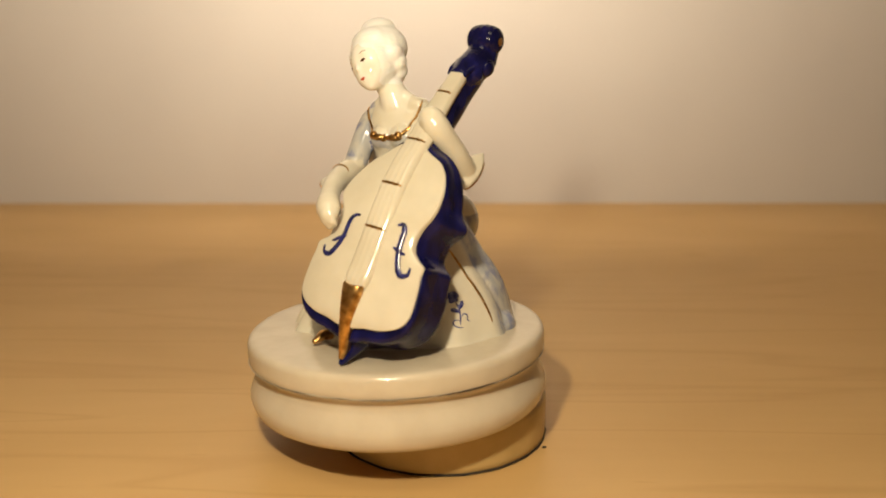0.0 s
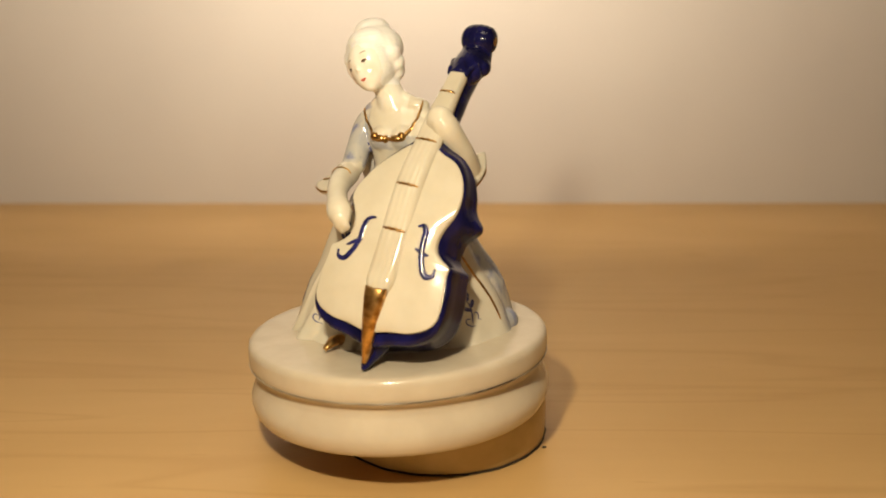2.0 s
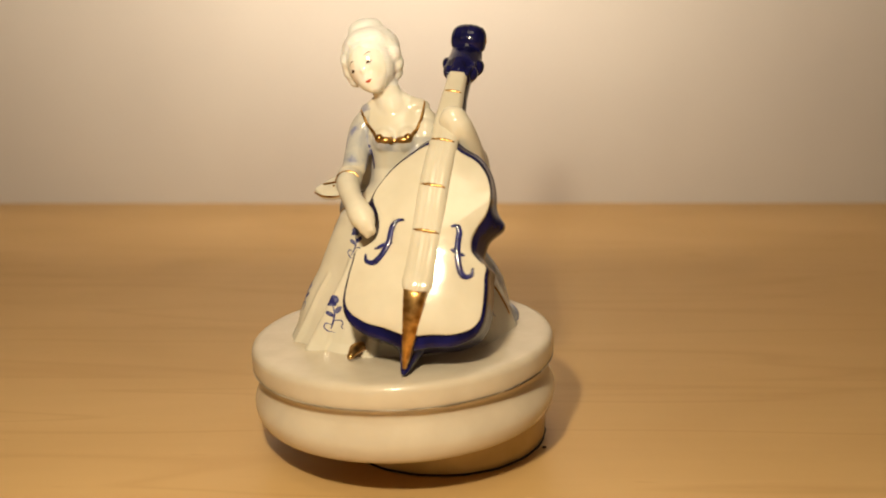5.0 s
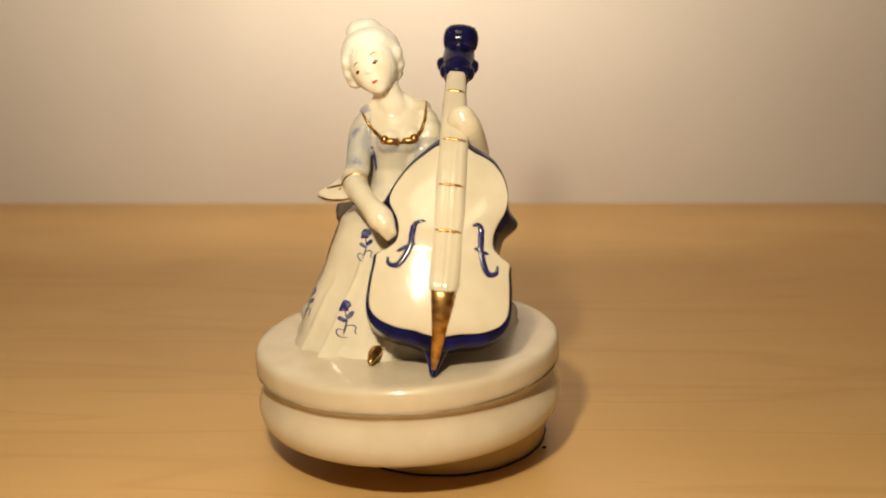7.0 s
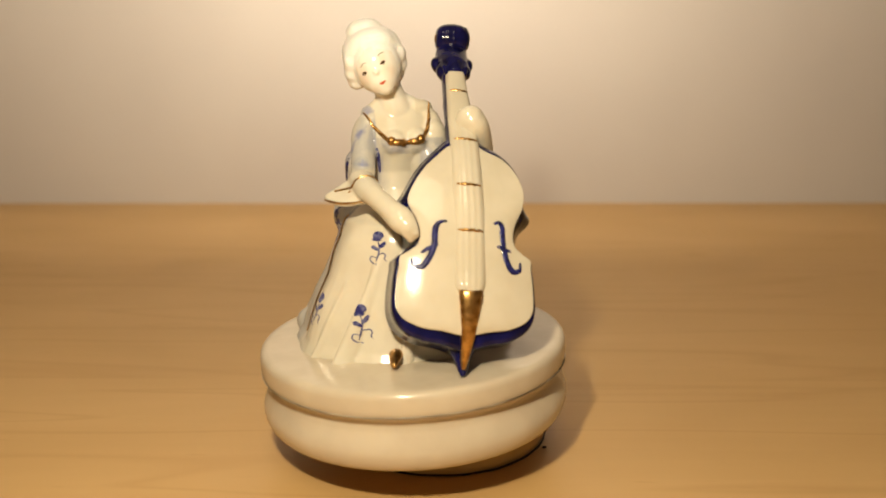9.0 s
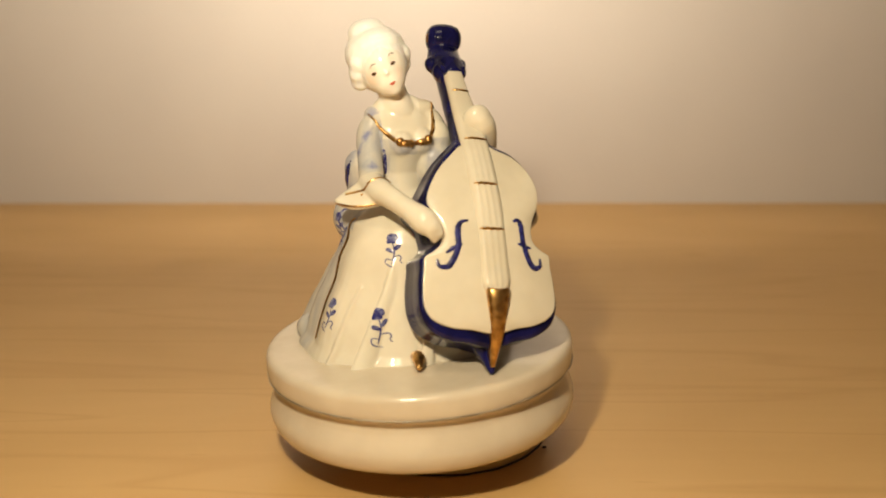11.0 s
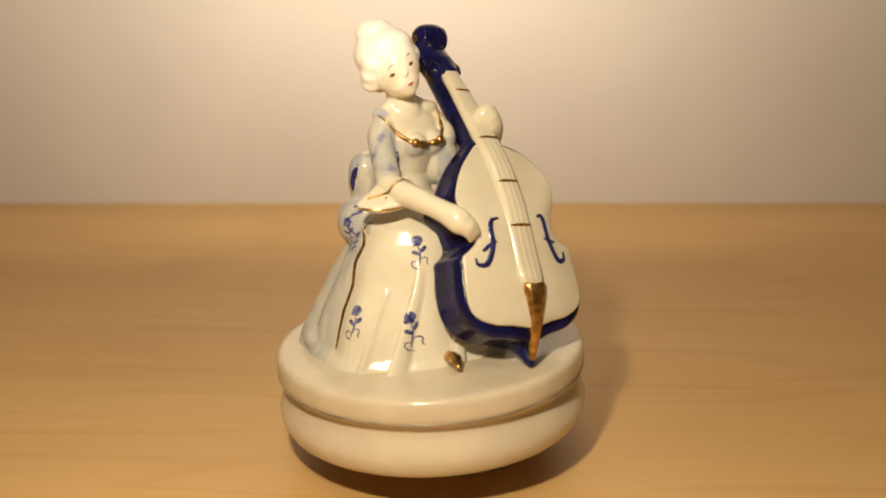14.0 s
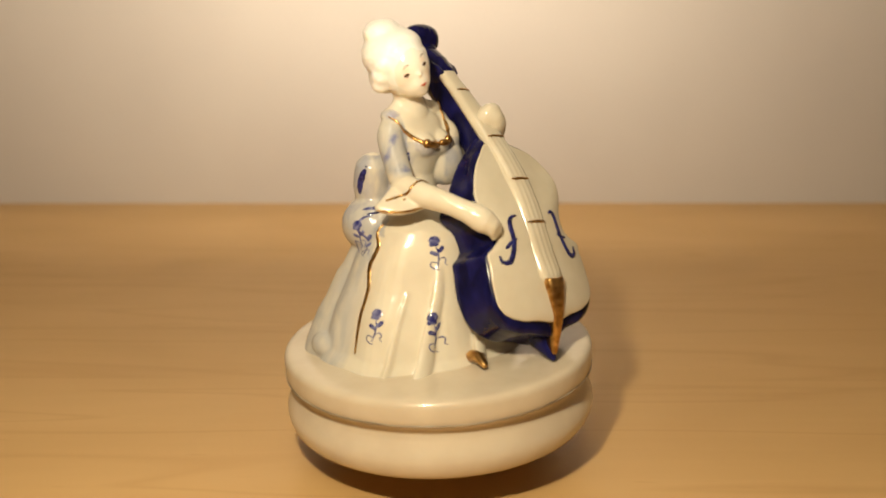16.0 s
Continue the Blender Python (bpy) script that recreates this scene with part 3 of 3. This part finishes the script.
# gold hems and neckline
for line, width in (([(-3.38, -0.85, 8.75), (-3.45, -0.75, 8.4), (-3.62, -0.95, 8.05), (-3.95, -0.80, 7.4), (-4.28, -0.98, 6.7), (-4.68, -1.02, 5.8), (-5.0, -1.15, 5.0), (-5.1, -1.2, 4.7)], 0.17),
                    ([(1.1, -1.5, 8.1), (1.7, -1.2, 7.2), (2.3, -1.0, 6.3), (2.65, -0.88, 5.6), (2.8, -0.85, 5.1)], 0.11),
                    ([(-2.78, -0.45, 12.30), (-2.62, -0.7, 12.05), (-2.35, -1.1, 11.7), (-1.95, -1.5, 11.42), (-1.40, -1.5, 11.36), (-0.85, -1.45, 11.46), (-0.60, -0.95, 11.95), (-0.50, -0.6, 12.4), (-0.50, -0.4, 12.65)], 0.14),
                    ([(-4.32, -1.62, 9.50), (-4.1, -1.9, 9.48), (-3.75, -2.15, 9.46), (-3.3, -2.35, 9.5), (-3.0, -2.35, 9.6)], 0.07),
                    ([(-3.35, -1.94, 9.76), (-3.48, -1.81, 9.55), (-3.66, -1.65, 9.35), (-3.88, -1.45, 9.1)], 0.10),
                    ([(-2.51, -2.21, 10.18), (-2.94, -2.05, 10.06), (-3.49, -1.78, 9.85), (-3.9, -1.53, 9.63), (-4.24, -1.29, 9.4)], 0.09),
                    ([(1.7, 0.25, 10.5), (1.9, -0.2, 10.1), (1.85, -0.6, 9.8), (1.6, -0.95, 9.75)], 0.07)):
    lay(bm, lady_tree, smooth_path(line, 8), width, GOLDM, 0.012, 0.035)
for x, y, z, ra, rb in ((-1.95, -1.48, 11.44, 0.16, 0.16), (-1.72, -1.52, 11.39, 0.27, 0.12), (-1.41, -1.56, 11.36, 0.11, 0.14), (-1.10, -1.47, 11.40, 0.27, 0.12), (-0.90, -1.40, 11.47, 0.16, 0.17)):
    q, nn, _, _ = lady_tree.find_nearest(Vector((x, y, z)))
    for vert in blob(bm, q, (ra, 0.14, rb), seg=14):
        for face in vert.link_faces:
            face.material_index = GOLDM
# gold shoe tip
rows = tube(bm, [(-2.15, -3.9, 4.62), (-2.22, -4.3, 4.68), (-2.32, -4.62, 4.52)], [(0.24, 0.20), (0.21, 0.18), (0.11, 0.09)], 16, GOLDM)


def flat_lines(at, size, lines, mat, rise=0.02, roll=0.0):
    """Paints a small motif, drawn in (across, up) units, on the skin round at."""
    q, nn, _, _ = lady_tree.find_nearest(Vector(at))
    across = Vector((0, 0, 1)).cross(nn).normalized()
    up = nn.cross(across)
    c, s = math.cos(math.radians(roll)), math.sin(math.radians(roll))
    across, up = across * c + up * s, up * c - across * s
    for width, line in lines:
        lay(bm, lady_tree, [q + across * (p.x * size) + up * (p.y * size) for p in smooth_path([(a, b, 0) for a, b in line], 5)], width * size, mat, 0.008, rise)


FLOWER = [(0.26, [(-0.20, 0.06), (-0.05, 0.13), (0.10, 0.11), (0.22, 0.0)]), (0.20, [(-0.22, -0.08), (-0.05, -0.02), (0.15, -0.10)]), (0.07, [(0.0, -0.1), (0.06, -0.4), (0.0, -0.7), (-0.1, -0.95)]),
          (0.17, [(0.05, -0.38), (0.2, -0.30), (0.32, -0.18)]), (0.15, [(0.03, -0.5), (-0.15, -0.38), (-0.28, -0.34)]), (0.05, [(0.0, -0.7), (0.2, -0.62), (0.32, -0.72), (0.26, -0.85), (0.36, -0.95)]),
          (0.05, [(-0.05, -0.8), (-0.28, -0.72), (-0.36, -0.85), (-0.22, -1.0), (-0.02, -1.06)])]
for at, size in (((-3.32, -3.30, 5.96), 1.0), ((-2.53, -2.40, 8.26), 0.86), ((-4.45, -1.75, 5.98), 0.9), ((2.3, -2.2, 6.4), 1.0), ((-3.75, 0.1, 8.6), 0.8), ((-3.35, -0.45, 8.1), 0.6)):
    flat_lines(at, size, FLOWER, 6, 0.01, 8)
# curled sprays on the bustle; a dark stroke paints shade down the bodice's side
for line, width in (([(-3.45, -0.35, 9.05), (-3.7, -0.1, 8.95), (-3.85, 0.1, 8.6), (-3.7, -0.25, 8.25), (-3.5, -0.5, 8.2)], 0.09), ([(-3.0, -0.6, 9.25), (-3.35, -0.2, 9.3), (-3.55, 0.1, 9.15)], 0.12),
                    ([(-2.36, -0.85, 11.15), (-2.34, -0.82, 10.7), (-2.36, -0.80, 10.25)], 0.20)):
    lay(bm, lady_tree, smooth_path(line, 6), width, 6, 0.004, 0.006)
# darker blue touches on the bow at the back
for line, width in (([(-3.1, 0.3, 10.5), (-3.25, 0.4, 10.1), (-3.15, 0.5, 9.7)], 0.26), ([(-3.3, -0.2, 9.3), (-3.0, -0.4, 9.5), (-2.7, -0.5, 9.45)], 0.10), ([(-3.5, -0.1, 9.0), (-3.2, -0.45, 9.15)], 0.09)):
    lay(bm, lady_tree, smooth_path(line, 6), width, INKM, 0.004, 0.006)
# painted face
for eye in ((-2.78, -1.40, 13.72), (-2.21, -1.58, 14.07)):
    flat_lines(eye, 0.23, [(0.34, [(-0.45, -0.1), (0, 0.1), (0.45, -0.02)]), (0.45, [(-0.12, -0.1), (0.12, -0.1)])], EYEM, 0.004, 24)
flat_lines((-2.80, -1.40, 14.00), 0.29, [(0.09, [(-0.5, -0.2), (-0.1, 0.1), (0.4, 0.05)])], EYEM, 0.004, 24)
flat_lines((-2.27, -1.62, 14.36), 0.29, [(0.09, [(-0.4, -0.05), (0.1, 0.15), (0.5, 0.0)])], EYEM, 0.004, 24)
flat_lines((-2.22, -1.70, 13.40), 0.20, [(0.38, [(-0.55, -0.1), (0.0, 0.0), (0.55, 0.2)]), (0.3, [(-0.25, -0.22), (0.3, -0.06)])], LIPM, 0.008, 14)

DRESS = porcelain_material("painted_porcelain", (0.66, 0.60, 0.485), (0.71, 0.655, 0.54), 0.18)
old = bsdf(DRESS).inputs["Base Color"].links[0].from_socket
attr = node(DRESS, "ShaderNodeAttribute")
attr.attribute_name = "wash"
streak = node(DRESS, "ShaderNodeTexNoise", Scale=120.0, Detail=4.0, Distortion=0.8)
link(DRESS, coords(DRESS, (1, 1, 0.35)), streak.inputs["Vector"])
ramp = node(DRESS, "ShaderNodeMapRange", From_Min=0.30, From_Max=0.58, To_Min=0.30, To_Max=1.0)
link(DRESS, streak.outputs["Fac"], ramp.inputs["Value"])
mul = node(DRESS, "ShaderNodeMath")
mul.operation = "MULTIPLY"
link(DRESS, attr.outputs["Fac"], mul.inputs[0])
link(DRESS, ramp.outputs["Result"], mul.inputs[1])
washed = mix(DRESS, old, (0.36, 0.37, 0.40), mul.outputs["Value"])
dabs = node(DRESS, "ShaderNodeTexNoise", Scale=210.0, Detail=3.0)
link(DRESS, coords(DRESS, (1, 1, 0.7)), dabs.inputs["Vector"])
dab = node(DRESS, "ShaderNodeMapRange", From_Min=0.48, From_Max=0.64, To_Min=0.0, To_Max=0.85)
link(DRESS, dabs.outputs["Fac"], dab.inputs["Value"])
mul2 = node(DRESS, "ShaderNodeMath")
mul2.operation = "MULTIPLY"
strong = node(DRESS, "ShaderNodeMapRange", From_Min=0.70, From_Max=1.0, To_Min=0.0, To_Max=1.0)
link(DRESS, attr.outputs["Fac"], strong.inputs["Value"])
link(DRESS, strong.outputs["Result"], mul2.inputs[0])
link(DRESS, dab.outputs["Result"], mul2.inputs[1])
blued = mix(DRESS, washed, (0.16, 0.18, 0.36), mul2.outputs["Value"])
cheek = node(DRESS, "ShaderNodeAttribute")
cheek.attribute_name = "blush"
pale = node(DRESS, "ShaderNodeAttribute")
pale.attribute_name = "skin"
bisque = mix(DRESS, blued, (0.90, 0.86, 0.78), pale.outputs["Fac"])
link(DRESS, mix(DRESS, bisque, (0.85, 0.50, 0.32), cheek.outputs["Fac"]), bsdf(DRESS).inputs["Base Color"])

HAIR = porcelain_material("bisque_hair", (0.91, 0.895, 0.865), (0.94, 0.93, 0.905), 0.40)
for n in [n for n in HAIR.node_tree.nodes if n.type == "BUMP"]:
    n.inputs["Strength"].default_value, n.inputs["Distance"].default_value = 0.22, 0.0014
locks = node(HAIR, "ShaderNodeTexNoise", Scale=150.0, Detail=2.0, Distortion=1.6)
link(HAIR, coords(HAIR, (0.7, 0.7, 2.2)), locks.inputs["Vector"])
link(HAIR, locks.outputs["Fac"], HAIR.node_tree.nodes["Bump"].inputs["Height"])
part("lady_statuette", bm, [DRESS, GOLD, INK, LIP, EYE_PAINT, HAIR, FLOWER_SHADE_INK], plinth, "seated white porcelain lady in a blue-washed flowered gown with gold hems")


def motions():
    turn = [(0, -31.91), (1, -27.46), (2, -22.99), (3, -18.46), (4, -13.90), (5, -9.30), (6, -4.67), (7, 0.0), (8, 4.69), (9, 9.41), (10, 14.15),
            (11, 18.91), (12, 23.68), (13, 28.46), (14, 33.26), (15, 38.06), (16, 42.86)]
    walk(plinth, [(t, pose(0, 0, 0, 0, 0, a)) for t, a in turn])


motions()
